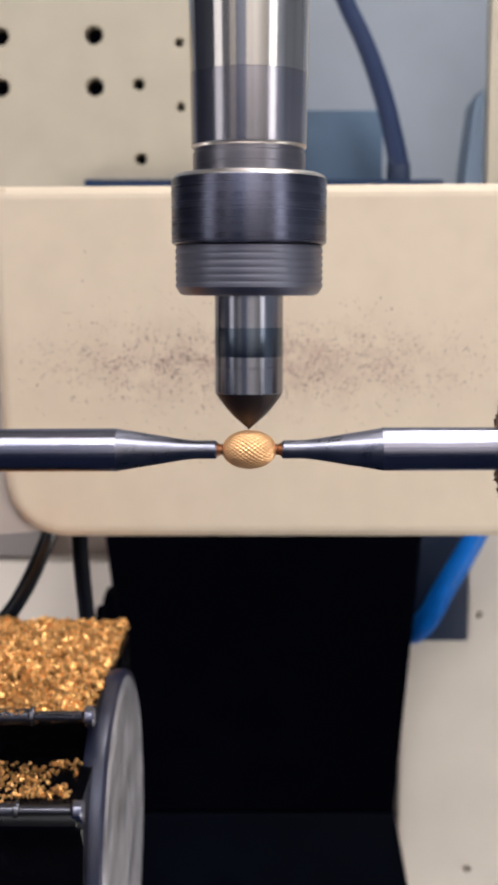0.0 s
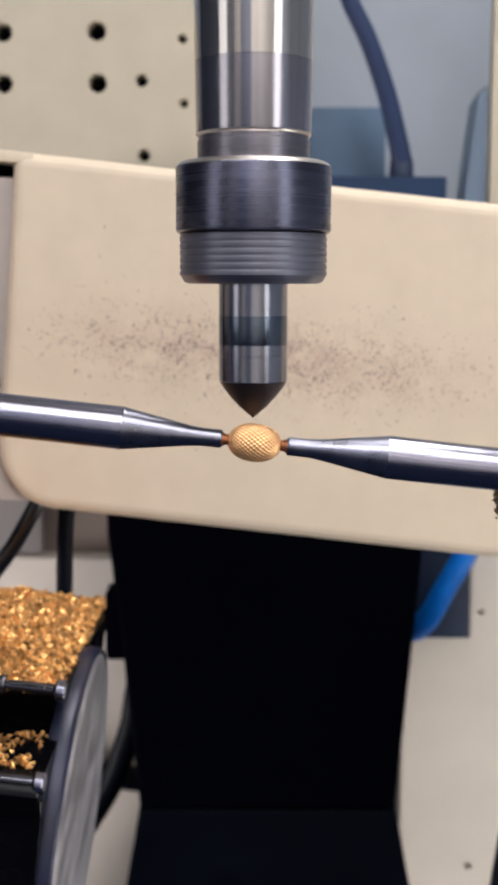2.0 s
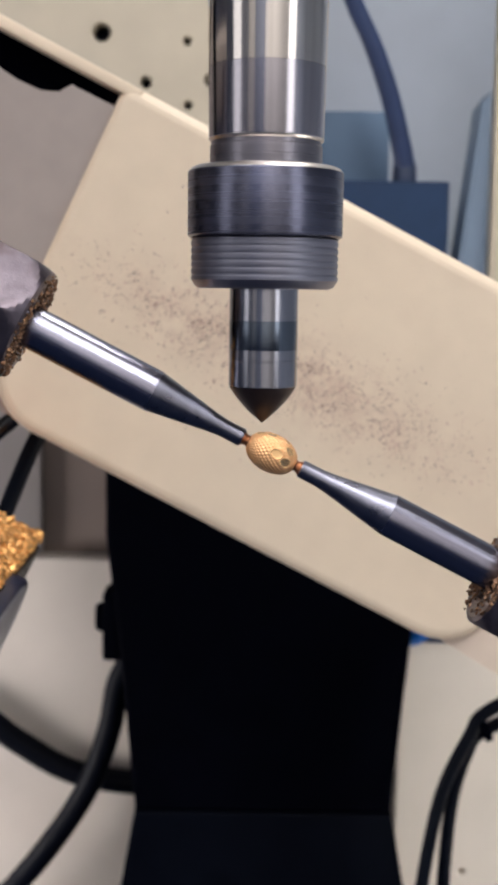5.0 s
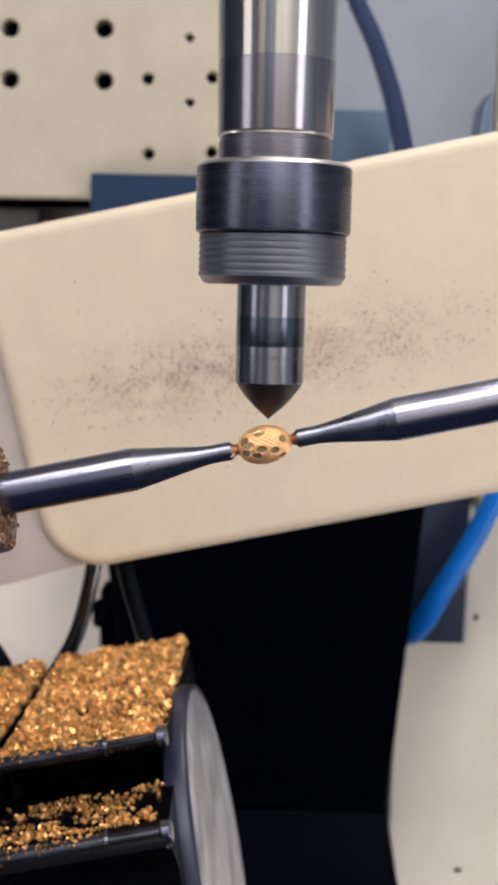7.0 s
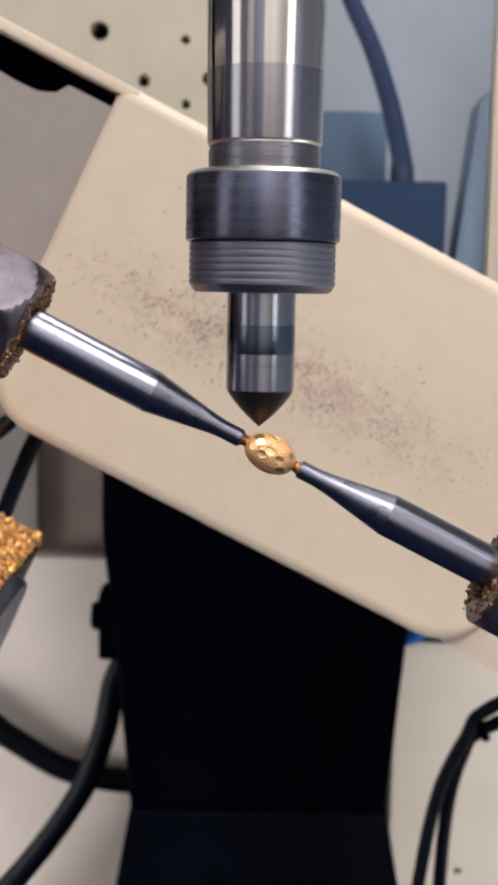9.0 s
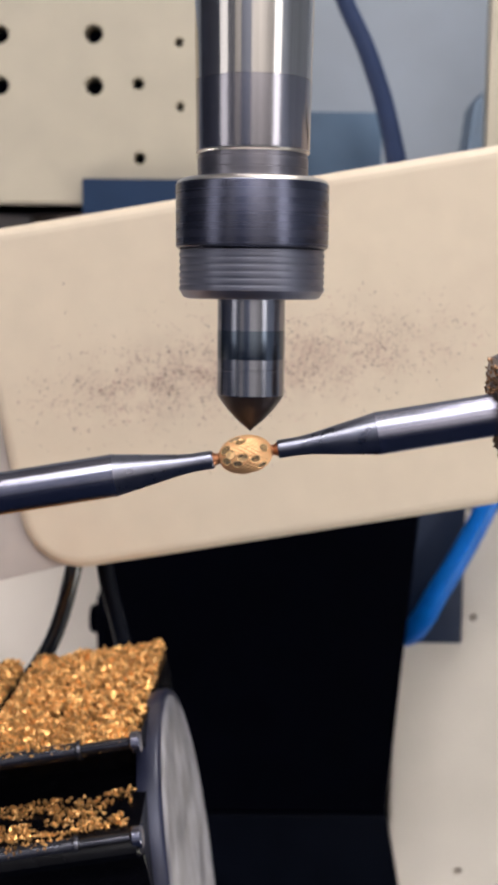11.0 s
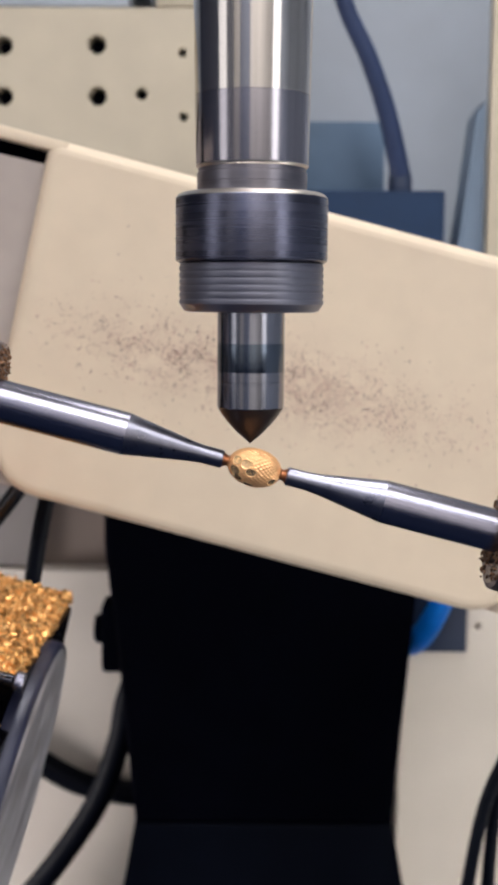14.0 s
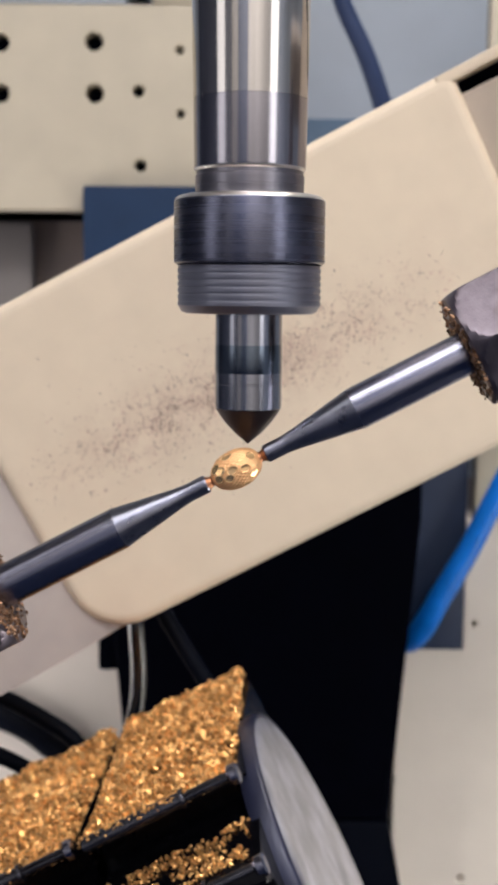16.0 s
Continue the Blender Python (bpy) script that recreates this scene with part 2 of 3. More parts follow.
def lathe(profile, axis="z", n=64, shape=None):
    """A body of revolution from (radius, height) pairs along z or x."""
    bm = bmesh.new()
    rings = []
    for r, h in profile:
        ring = []
        for i in range(n):
            a = 2 * math.pi * i / n
            c, s = r * math.cos(a), r * math.sin(a)
            if shape:
                c, s = shape(c, s, h)
            ring.append(bm.verts.new((c, s, h) if axis == "z" else (h, c, s)))
        rings.append(ring)
    for a, b in zip(rings, rings[1:]):
        for i in range(n):
            bm.faces.new((a[i], a[(i + 1) % n], b[(i + 1) % n], b[i]))
    for ring in (rings[0], rings[-1]):
        bm.faces.new(ring)
    bmesh.ops.remove_doubles(bm, verts=bm.verts[:], dist=1e-7)
    return bm


def slab(outline, y0, y1, bevel=0.0, holes=()):
    """A plate in the xz plane from y0 (front) to y1, with round holes (x, z, radius) through it."""
    bm = bmesh.new()
    edges = []
    for loop in [outline] + [[(hx + r * math.cos(2 * math.pi * i / 28), hz + r * math.sin(2 * math.pi * i / 28)) for i in range(28)] for hx, hz, r in holes]:
        vs = [bm.verts.new((x, y0, z)) for x, z in loop]
        edges += [bm.edges.new((vs[i], vs[(i + 1) % len(vs)])) for i in range(len(vs))]
    if holes:
        bmesh.ops.triangle_fill(bm, edges=edges, use_beauty=True, normal=(0, -1, 0))
    else:
        bm.faces.new(bm.verts[:])
    rim = [e for e in bm.edges if e.is_boundary]
    res = bmesh.ops.extrude_face_region(bm, geom=bm.faces[:])
    moved = [v for v in res["geom"] if isinstance(v, bmesh.types.BMVert)]
    bmesh.ops.translate(bm, verts=moved, vec=(0, y1 - y0, 0))
    if bevel:
        bmesh.ops.bevel(bm, geom=[e for e in rim if e.is_valid], offset=bevel, segments=4, affect="EDGES", profile=0.5)
    return bm


def rounded(points, n=8):
    """Corner points (x, z, radius) turned into a closed outline with round corners."""
    out = []
    for i, (x, z, r) in enumerate(points):
        p, a, b = Vector((x, z)), Vector(points[i - 1][:2]), Vector(points[(i + 1) % len(points)][:2])
        if r <= 0:
            out.append((x, z))
            continue
        u, v = (a - p).normalized(), (b - p).normalized()
        half = u.angle(v) / 2
        centre = p + (u + v).normalized() * (r / math.sin(half))
        s, e = p + u * (r / math.tan(half)) - centre, p + v * (r / math.tan(half)) - centre
        a0, a1 = math.atan2(s.y, s.x), math.atan2(e.y, e.x)
        while a1 - a0 > math.pi:
            a1 -= 2 * math.pi
        while a1 - a0 < -math.pi:
            a1 += 2 * math.pi
        out += [(centre.x + r * math.cos(a0 + (a1 - a0) * k / n), centre.y + r * math.sin(a0 + (a1 - a0) * k / n)) for k in range(n + 1)]
    return out


def spline(points, n=10):
    """A smooth line of Vectors through the points."""
    P = [Vector(p) for p in points]
    P = [2 * P[0] - P[1]] + P + [2 * P[-1] - P[-2]]
    out = []
    for i in range(1, len(P) - 2):
        for k in range(n):
            t = k / n
            out.append(0.5 * (2 * P[i] + (P[i + 1] - P[i - 1]) * t + (2 * P[i - 1] - 5 * P[i] + 4 * P[i + 1] - P[i + 2]) * t ** 2 + (3 * P[i] - P[i - 1] - 3 * P[i + 1] + P[i + 2]) * t ** 3))
    return out + [P[-2]]


def tube(points, radius, n=14, taper=1.0):
    bm = bmesh.new()
    line = spline(points)
    rings = []
    for i, p in enumerate(line):
        d = (line[min(i + 1, len(line) - 1)] - line[max(i - 1, 0)]).normalized()
        u = d.cross(Vector((0, 1, 0.02))).normalized()
        v = d.cross(u)
        r = radius * (1 + (taper - 1) * i / (len(line) - 1))
        rings.append([bm.verts.new(p + r * (math.cos(2 * math.pi * k / n) * u + math.sin(2 * math.pi * k / n) * v)) for k in range(n)])
    for a, b in zip(rings, rings[1:]):
        for k in range(n):
            bm.faces.new((a[k], a[(k + 1) % n], b[(k + 1) % n], b[k]))
    bm.faces.new(rings[0])
    bm.faces.new(rings[-1])
    return bm


def grains(places, rng, lo, hi, flat=0.6):
    """Many small irregular eight-sided crumbs in one mesh; a place may name its crumb's relative size."""
    verts, faces = [], []
    for p in places:
        s = rng.uniform(lo, hi) * (p[3] if len(p) > 3 else 1)
        q = Euler((rng.uniform(0, 6.3), rng.uniform(0, 6.3), rng.uniform(0, 6.3))).to_matrix()
        k = len(verts)
        for v in ((1, 0, 0), (0, 1, 0), (-1, 0, 0), (0, -1, 0), (0, 0, 1), (0, 0, -1)):
            w = q @ Vector((v[0] * s * rng.uniform(0.7, 1.3), v[1] * s * rng.uniform(0.5, 1.0), v[2] * s * flat * rng.uniform(0.6, 1.2)))
            verts.append(Vector(p[:3]) + w)
        for a, b in ((0, 1), (1, 2), (2, 3), (3, 0)):
            faces += [(k + a, k + b, k + 4), (k + b, k + a, k + 5)]
    return verts, faces


def grain_object(name, places, rng, lo, hi, material, flat=0.6):
    verts, faces = grains(places, rng, lo, hi, flat)
    me = bpy.data.meshes.new(name)
    me.from_pydata(verts, [], faces)
    me.materials.append(material)
    return new(name, me)


MM = 0.001


def mm(pairs):
    return [tuple(v * MM for v in p) for p in pairs]


# ---- the machine's back and base ----
def build_surroundings():
    for name, b, m in (
            ("floor", box(-1.2, 1.2, -1.4, 0.9, -0.34, -0.32, 0), mat("oily_dark_floor", (0.008, 0.014, 0.035), 0.6, 0, 0.3, 12, spec=0.05)),
            ("wall_back", box(-0.6, 0.6, 0.560, 0.580, -0.32, 0.52, 0), GREY_WALL),
            ("wall_left", box(-0.62, -0.60, -0.25, 0.58, -0.32, 0.52, 0), mat("navy_wall", (0.05, 0.06, 0.10), 0.6, 0, 0.1, 10)),
            ("wall_right", box(0.60, 0.62, -0.25, 0.58, -0.32, 0.52, 0), GREY_WALL),
            ("ceiling", box(-0.62, 0.62, -0.25, 0.58, 0.52, 0.54, 0), ROOM),
            ("wall_front", box(-1.2, 1.2, -1.42, -1.40, -0.32, 1.2, 0), ROOM)):
        tagged(finish(name, b, m, smooth=False), {"floor": "dark oily floor of the machine", "ceiling": "grey roof of the machine cabinet"}.get(name, "grey painted wall of the machine cabinet"), "wall", kind="structure")

    # Unseen slab added before the front wall for a blue-grey stripe in the quill.
    door = part("reflection_slab", slab([(-0.72, -0.318), (-0.14, -0.318), (-0.14, 1.10), (-0.72, 1.10)], -1.398, -1.370, 0.004), mat("slate_slab_paint", (0.24, 0.26, 0.32), 0.5, 0, 0.08, 12), None)
    tagged(door, "slate grey slab added out of view to be mirrored in the quill", "door", kind="structure")

    holes = [(-57.6, 93.1, 3.4), (-57.5, 74.4, 3.4), (-92.4, 92.6, 3.4), (-92.6, 74.2, 3.4), (-127, 92, 3.4), (-127, 74, 3.4),
             (-41.1, 75.4, 2.2), (-40.6, 48.1, 2.2), (-25.8, 90.4, 1.6), (-25.4, 67.2, 1.6), (-17.2, 76.5, 2.2), (-16.9, 49.2, 2.2)]
    plate = tagged(new("mounting_plate"), "ivory painted mounting plate with dark screw holes", "plate")
    part("plate_body", slab([(-0.26, 0.0314), (0.016, 0.0314), (0.016, 0.1065), (-0.26, 0.1065)], 0.450, 0.462, 0.0006, [(x * MM, z * MM, r * MM) for x, z, r in holes]), PLATE, plate, smooth=False)
    # Added box that darkens the holes from behind in place of real shade.
    part("backing", box(-0.255, 0.014, 0.4622, 0.560, 0.034, 0.104, 0.0005), HOLE, plate, "dark box added behind the holes as their shadow")
    for x, z, r in holes:
        part("bolt_head", lathe(mm([(r * 0.25, 5), (r * 0.62, 5), (r * 0.72, 5.6), (r * 0.72, 12)]), "z", 16), BLACK, plate, "dark screw sunk in its hole").matrix_basis = Matrix.Translation((x * MM, 0.4505, z * MM)) @ pose(0, 0, 0, -90)

    top = tagged(new("cover_box"), "dark grey cover box above the mounting plate", "cover")
    part("cover_body", box(-0.26, -0.046, 0.452, 0.560, 0.1072, 0.16, 0.001), GREY_WALL, top)
    top = tagged(new("lamp_cover"), "pale ivory cover above the mounting plate", "cover")
    part("cover_body", box(-0.036, 0.016, 0.452, 0.560, 0.1072, 0.16, 0.001), PLATE, top)

    head = tagged(new("guide_carriage"), "blue-grey steel guide carriage behind the cradle", "carriage")
    part("carriage_body", box(-0.0615, 0.0725, 0.444, 0.560, -0.030, 0.0402, 0.0012), BLUE_GREY, head)
    part("carriage_lid", box(0.0165, 0.0525, 0.470, 0.560, 0.0407, 0.0690, 0.0012), mat("slate_steel", (0.115, 0.175, 0.265), 0.55, 0, 0.12, 80, spec=0.15), head, "lighter slate-blue lid")

    slot = tagged(new("wall_panel"), "grey enamelled inner wall panel, its sheet coloured dark as in shade", "panel")
    # Sheet behind the cradle, with its shade put into the colour.
    part("panel_sheet", box(-0.26, -0.0300, 0.500, 0.560, -0.1200, 0.0306, 0.001), SHADED_WALL, slot)
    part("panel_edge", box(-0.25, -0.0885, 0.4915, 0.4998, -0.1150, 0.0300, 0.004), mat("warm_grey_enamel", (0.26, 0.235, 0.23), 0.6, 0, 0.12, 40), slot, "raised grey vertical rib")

    post = tagged(new("cabinet_post"), "cream painted cabinet post", "post")
    part("post_body", box(0.0895, 0.140, 0.450, 0.457, -0.085, 0.200, 0.001), PLATE, post)
    bracket = tagged(new("blue_bracket"), "slanting blue-grey sheet bracket beside the post", "bracket")
    part("bracket_sheet", slab([(0.0735, -0.03), (0.0888, -0.03), (0.0888, 0.075), (0.0855, 0.070)], 0.455, 0.475, 0.0006), SLATE_BLUE, bracket)
    part("bracket_fold", slab([(0.0728, -0.03), (0.0742, -0.03), (0.0862, 0.070), (0.0850, 0.0712)], 0.4515, 0.4545, 0.0004), SLATE_BLUE, bracket, "folded front edge of the bracket")
    part("bracket_flange", box(0.0735, 0.0888, 0.4755, 0.5595, -0.03, -0.027, 0.0005), SLATE_BLUE, bracket)

    lower = tagged(new("lower_cover_sheet"), "pale grey sheet metal cover at the foot of the machine", "cover")
    part("cover_sheet", slab([(-0.34, -0.33), (-0.0300, -0.33), (-0.0300, -0.1156), (-0.34, -0.1156)], 0.490, 0.560, 0.0015), LOWER, lower)
    lower2 = tagged(new("lower_cover_sheet"), "pale cream sheet metal cover with small screw holes", "cover")
    part("cover_sheet", slab([(0.0600, -0.33), (0.30, -0.33), (0.30, -0.0860), (0.0862, -0.0860), (0.0862, -0.1378), (0.0600, -0.1378)], 0.450, 0.470, 0.0012,
                             [(0.0906, -0.1281, 0.0011), (0.0882, -0.2345, 0.0013)]), LOWER, lower2, smooth=False)
    # The same shade-dark colour closes the space behind the screw holes.
    part("backing", box(0.0605, 0.2995, 0.4705, 0.560, -0.32, -0.0865, 0), SHADED_WALL, lower2)
    box_b = tagged(new("valve_block"), "dark blue-grey valve block beside the black column", "block")
    part("valve_body", box(0.0605, 0.0858, 0.446, 0.4698, -0.1374, -0.030, 0.0008), VALVE, box_b)

    col = tagged(new("machine_column"), "black cast machine column with a flared foot", "column")
    part("column_body", slab([(-0.0428, -0.2007), (0.0559, -0.2007), (0.0659, -0.0822), (0.0659, -0.0306), (-0.0540, -0.0306), (-0.0540, -0.0927), (-0.0492, -0.1338)], 0.4300, 0.4510, 0.002), BLACK, col)
    part("column_foot", slab([(-0.0612, -0.3058), (0.0764, -0.3058), (0.0562, -0.2010), (-0.0430, -0.2010)], 0.4290, 0.4515, 0.001), mat("navy_black_casting", (0.0010, 0.0017, 0.0045), 0.55, 0, 0.3, 90, spec=0.04), col, "navy black flared foot")
    knob = part("clamp_knob", lathe(mm([(0.3, 0), (4.6, 0.4), (5.6, 1.5), (5.6, 8), (5.0, 9.5), (0.3, 9.6)]), "x", 20), BLACK, col, "black knurled clamp knob")
    knob.matrix_basis = Matrix.Translation((-0.0592, 0.440, -0.1268))
    part("clamp_lug", box(-0.0555, -0.0475, 0.431, 0.447, -0.1420, -0.1150, 0.002), BLACK, col)

    t = tagged(new("air_tube"), "bright blue plastic air tube", "tube")
    part("tube_body", tube([(0.1110, 0.436, -0.040), (0.0975, 0.437, -0.0690), (0.0850, 0.438, -0.0960), (0.0750, 0.438, -0.1140), (0.0690, 0.4410, -0.1270), (0.0650, 0.4490, -0.1345), (0.0620, 0.4600, -0.1365)], 0.0040, 18, 1.2), BLUE, t)
    t = tagged(new("power_cable"), "dark slate sheathed power cable with a moulded end", "cable")
    part("sheath", tube([(0.0300, 0.440, 0.118), (0.0345, 0.441, 0.104), (0.0425, 0.442, 0.088), (0.0495, 0.444, 0.070), (0.0545, 0.446, 0.052), (0.0560, 0.448, 0.0455)], 0.0031, 16, 1.25), mat("slate_cable", (0.020, 0.036, 0.095), 0.5, 0, 0.2, 120, spec=0.3), t)
    part("plug", lathe(mm([(0.5, 0), (4.4, 0), (4.6, 1), (4.4, 6), (3.6, 7)]), "z", 20), VALVE, t, "dark moulded plug").matrix_basis = Matrix.Translation((0.0560, 0.4485, 0.0402))


# ---- the milling spindle ----
def build_spindle():
    s = tagged(new("milling_spindle"), "steel milling spindle with a collet nut and pointed cutter", "spindle")
    part("cutter_tip", lathe(mm([(0.02, 0), (0.35, 0.3), (0.9, 0.75), (2.1, 1.8), (3.4, 3.2), (4.45, 4.6), (5.06, 5.6)])), CONE_DARK, s, "dark conical cutting tip")
    part("cutter_shank", lathe(mm([(5.06, 5.6), (5.12, 5.7), (5.12, 9.3), (5.07, 9.35), (5.07, 9.6), (5.12, 9.65), (5.12, 11.1)])), TOOL_STEEL, s, "polished lower shank", sharp=15)
    part("shank_band", lathe(mm([(5.12, 11.1), (5.13, 11.15), (5.13, 15.3), (5.12, 15.4)])), TOOL_DARK, s, "stained darker band")
    part("shank_top", lathe(mm([(5.12, 15.4), (5.12, 20.6)])), TOOL_STEEL, s)
    nut = [(5.0, 20.1), (9.6, 20.1), (10.3, 20.4), (10.75, 21.2)]
    z = 21.3
    for k in range(6):
        nut += [(10.90, z), (10.92, z + 0.1), (10.92, z + 0.55), (10.78, z + 0.68), (10.78, z + 0.9)]
        z += 1.0
    part("nut_skirt", lathe(mm(nut + [(10.92, 27.3), (9.0, 27.4)]), n=96), SKIRT_STEEL, s, "grey grooved skirt of the collet nut")
    nut = [(9.0, 27.4), (10.92, 27.4), (11.42, 27.75), (11.45, 28.0), (11.45, 36.85), (11.38, 37.0)]
    part("collet_nut", lathe(mm(nut), n=96), NUT_STEEL, s, "smooth dark steel collet nut")
    # The rim's highlight is helped by a much paler colour than the nut's.
    part("nut_chamfer", lathe(mm([(11.38, 37.0), (11.0, 37.45), (10.5, 37.68), (9.0, 37.8), (8.0, 37.8)]), n=96), EDGE_HIGHLIGHT, s, "chamfer on the nut's top edge, coloured bright as a highlight")
    part("nose_ring", lathe(mm([(7.6, 37.6), (8.2, 37.7), (8.24, 39.0), (8.18, 39.05), (8.18, 39.2), (8.26, 39.25), (8.26, 40.6), (8.1, 40.75), (8.1, 41.3)])), RING_STEEL, s, "dark nose ring")
    # Thin pale ring painting the glint under the nose.
    part("nose_edge", lathe(mm([(7.9, 41.3), (8.2, 41.32), (8.42, 41.55), (8.45, 41.75), (8.3, 41.8)])), EDGE_HIGHLIGHT, s, "lower edge of the nose, coloured bright as a highlight")
    part("nose", lathe(mm([(8.0, 41.7), (8.42, 41.75), (8.46, 42.0), (8.59, 51.62), (8.52, 51.64), (8.52, 51.8)])), NOSE_STEEL, s, "satin steel nose", sharp=15)
    part("quill", lathe(mm([(8.52, 51.8), (8.60, 51.82), (8.80, 63), (8.9, 90), (8.9, 170)])), QUILL_STEEL, s, "polished steel quill", sharp=15)
    part("spindle_motor", lathe(mm([(8.0, 168), (24, 168), (25, 169), (25, 300), (24, 301), (3, 301)])), GREY_WALL, s, "grey spindle motor body")
    return s


# ---- the tilting cradle ----
def hex_shape(flat, start, sign):
    def f(c, s, h):
        if (h - start) * sign < 0:
            return c, s
        for k in range(3):
            a = radians(20 + 60 * k)
            d = c * math.cos(a) + s * math.sin(a)
            e = max(-flat, min(flat, d))
            c, s = c + (e - d) * math.cos(a), s + (e - d) * math.sin(a)
        return c, s
    return f


PANEL_Y = 0.1077


def build_cradle():
    c = tagged(new("tilting_cradle"), "cream tilting cradle holding two mandrels, with a black motor", "cradle")
    outline = rounded([(-62.2 * MM, -38.2 * MM, 15 * MM), (75.5 * MM, -38.4 * MM, 15 * MM), (77.9 * MM, 47.4 * MM, 4.0 * MM), (-64.5 * MM, 47.4 * MM, 4.0 * MM)])
    panel = part("back_panel", slab(outline, PANEL_Y, PANEL_Y + 0.012, 0.0030), PANEL, c, "cream painted back panel dusted with grit", smooth=False)
    rng = random.Random(4)
    spots = []
    while len(spots) < 3800:
        x, z = rng.gauss(-1, 27), 5 + rng.gauss(0, 4.6) + (rng.gauss(0, 8) if rng.random() < 0.2 else 0)
        if abs(x) < 58 and -30 < z < 40 and noise.noise(Vector((x * 0.16, z * 0.3, 3))) + rng.uniform(-0.5, 0.5) > -0.05:
            spots.append((x * MM, PANEL_Y, z * MM))
    grit = grain_object("grit", spots, rng, 0.00010, 0.00042, GRIT, 0.3)
    grit.parent = panel
    tagged(grit, "fine brown grit stuck to the panel", kind="stuff")
    # side wings, flared towards the front, with a slot below the lip
    for sg, x0, x1 in ((-1, -63.0, -150.0), (1, 76.8, 165.0)):
        bm = bmesh.new()
        zi, zo = 41.1, 35.0
        notch = [(0.0, zi), (0.13, zi - 0.6), (0.15, zi - 3.5), (0.19, zi - 5.2), (0.25, zi - 5.6), (0.31, zi - 5.2), (0.36, zi - 3.6), (0.38, zi - 1.8), (1.0, zo)]
        top = [(x0 + (x1 - x0) * f, 109.7 - 42.0 * f, z) for f, z in notch]
        path = top + [(x1, 67.7, -33.0), (x0 + 8.0 * sg, 105.9, -37.4), (x0 - 10 * sg, 113.7, -37.6)]
        a = [bm.verts.new((x * MM, y * MM, z * MM)) for x, y, z in path]
        b = [bm.verts.new((x * MM, (y + 9) * MM, z * MM)) for x, y, z in path]
        bm.faces.new(a)
        bm.faces.new(b[::-1])
        for i in range(len(a)):
            bm.faces.new((a[i], a[(i + 1) % len(a)], b[(i + 1) % len(b)], b[i]))
        bmesh.ops.triangulate(bm, faces=[f for f in bm.faces if len(f.verts) > 4])
        # The left wing takes the darker copy, so its shade is painted on.
        part("side_wing", bm, SHADED_CREAM if sg < 0 else CREAM_WING, c, "left side wing of the cradle, its cream darkened to a shaded grey" if sg < 0 else "cream side wing of the cradle", smooth=False)
        part("lip", box(min(x0 - 3.5 * sg, x1) * MM, max(x0 - 3.5 * sg, x1) * MM, PANEL_Y + 0.0004, PANEL_Y + 0.0116, 0.0446, 0.0473, 0.0005), CREAM, c, "cream lip over the slot")
        part("slot_backing", box(min(x0, x1) * MM, max(x0, x1) * MM, PANEL_Y + 0.0125, PANEL_Y + 0.020, 0.025, 0.0467, 0), BLACK, c, "black cover behind the slot")
        part("side_arm", box(min(x1, x1 + 14 * sg) * MM, max(x1, x1 + 14 * sg) * MM, -0.015, 0.12, -0.014, 0.014, 0.002), SHADED_CREAM, c)
        # No hole is cut: a flat black disc paints the hole's shade.
        part("wing_hole_disc", lathe(mm([(0.3, 0), (2.9, 0), (3.0, 0.3), (3.0, 4)]), "z", 24), BLACK, c, "black disc painting the dark of a threaded hole in the wing").matrix_basis = Matrix.Translation(((x0 + (x1 - x0) * 0.235) * MM, (109.7 - 42.0 * 0.235 - 0.15) * MM, 0.0085)) @ pose(0, 0, 0, -90, 0, 25 * -sg)
        # collet chuck
        face = 41.1 if sg < 0 else 38.6
        prof = [(3.4, 0.9), (5.2, 0.3), (5.6, 0.0), (8.0, 0.0), (8.7, 0.3), (9.1, 0.9), (9.5, 1.5), (9.9, 2.2), (10.3, 3.0), (10.6, 3.8), (10.7, 22), (9.0, 22.5), (9.0, 110)]
        collet = part("collet_chuck", lathe([(r * MM, sg * (face + h) * MM) for r, h in prof], "x", 216, hex_shape(0.0088, sg * (face + 0.5) * MM, sg)), COLLET, c, "worn steel collet chuck caked with swarf", sharp=20)
        rg = random.Random(11 + sg)
        bits = []
        for _ in range(800):
            r, a = rg.uniform(3.6, 8.6), rg.uniform(0, 2 * math.pi)
            if rg.random() < 0.55 + 0.45 * math.sin(a * 2 + 1 + sg):
                bits.append((sg * (face - 0.05) * MM, r * math.cos(a) * MM, r * math.sin(a) * MM))
        swarf = grain_object("swarf", bits, rg, 0.0002, 0.0006, SWARF)
        swarf.parent = collet
        tagged(swarf, "brown and gold swarf clinging to the collet", kind="stuff")
        # mandrel with a tapered nose
        m = [(0.55, 3.6), (0.75, 4.9), (1.28, 4.95), (1.40, 5.2), (1.40, 8.2), (1.62, 10.2), (3.22, 20.0), (3.0, 20.05)]
        part("mandrel_nose", lathe([(r * MM, sg * h * MM) for r, h in m], "x", 56), TAPER_STEEL, c, "satin tapered nose of the mandrel", sharp=20)
        m = [(3.0, 20.0), (3.27, 20.01), (3.28, 20.2), (3.28, 45)]
        part("mandrel", lathe([(r * MM, sg * h * MM) for r, h in m], "x", 56), STEEL, c, "polished steel mandrel with lengthwise scratches", sharp=8)
        part("solder_neck", lathe([(r * MM, sg * h * MM) for r, h in [(0.9, 3.2), (1.05, 3.7), (0.8, 4.2), (0.95, 4.7), (1.2, 4.98)]], "x", 24), COPPER, c, "copper-coloured solder joint")
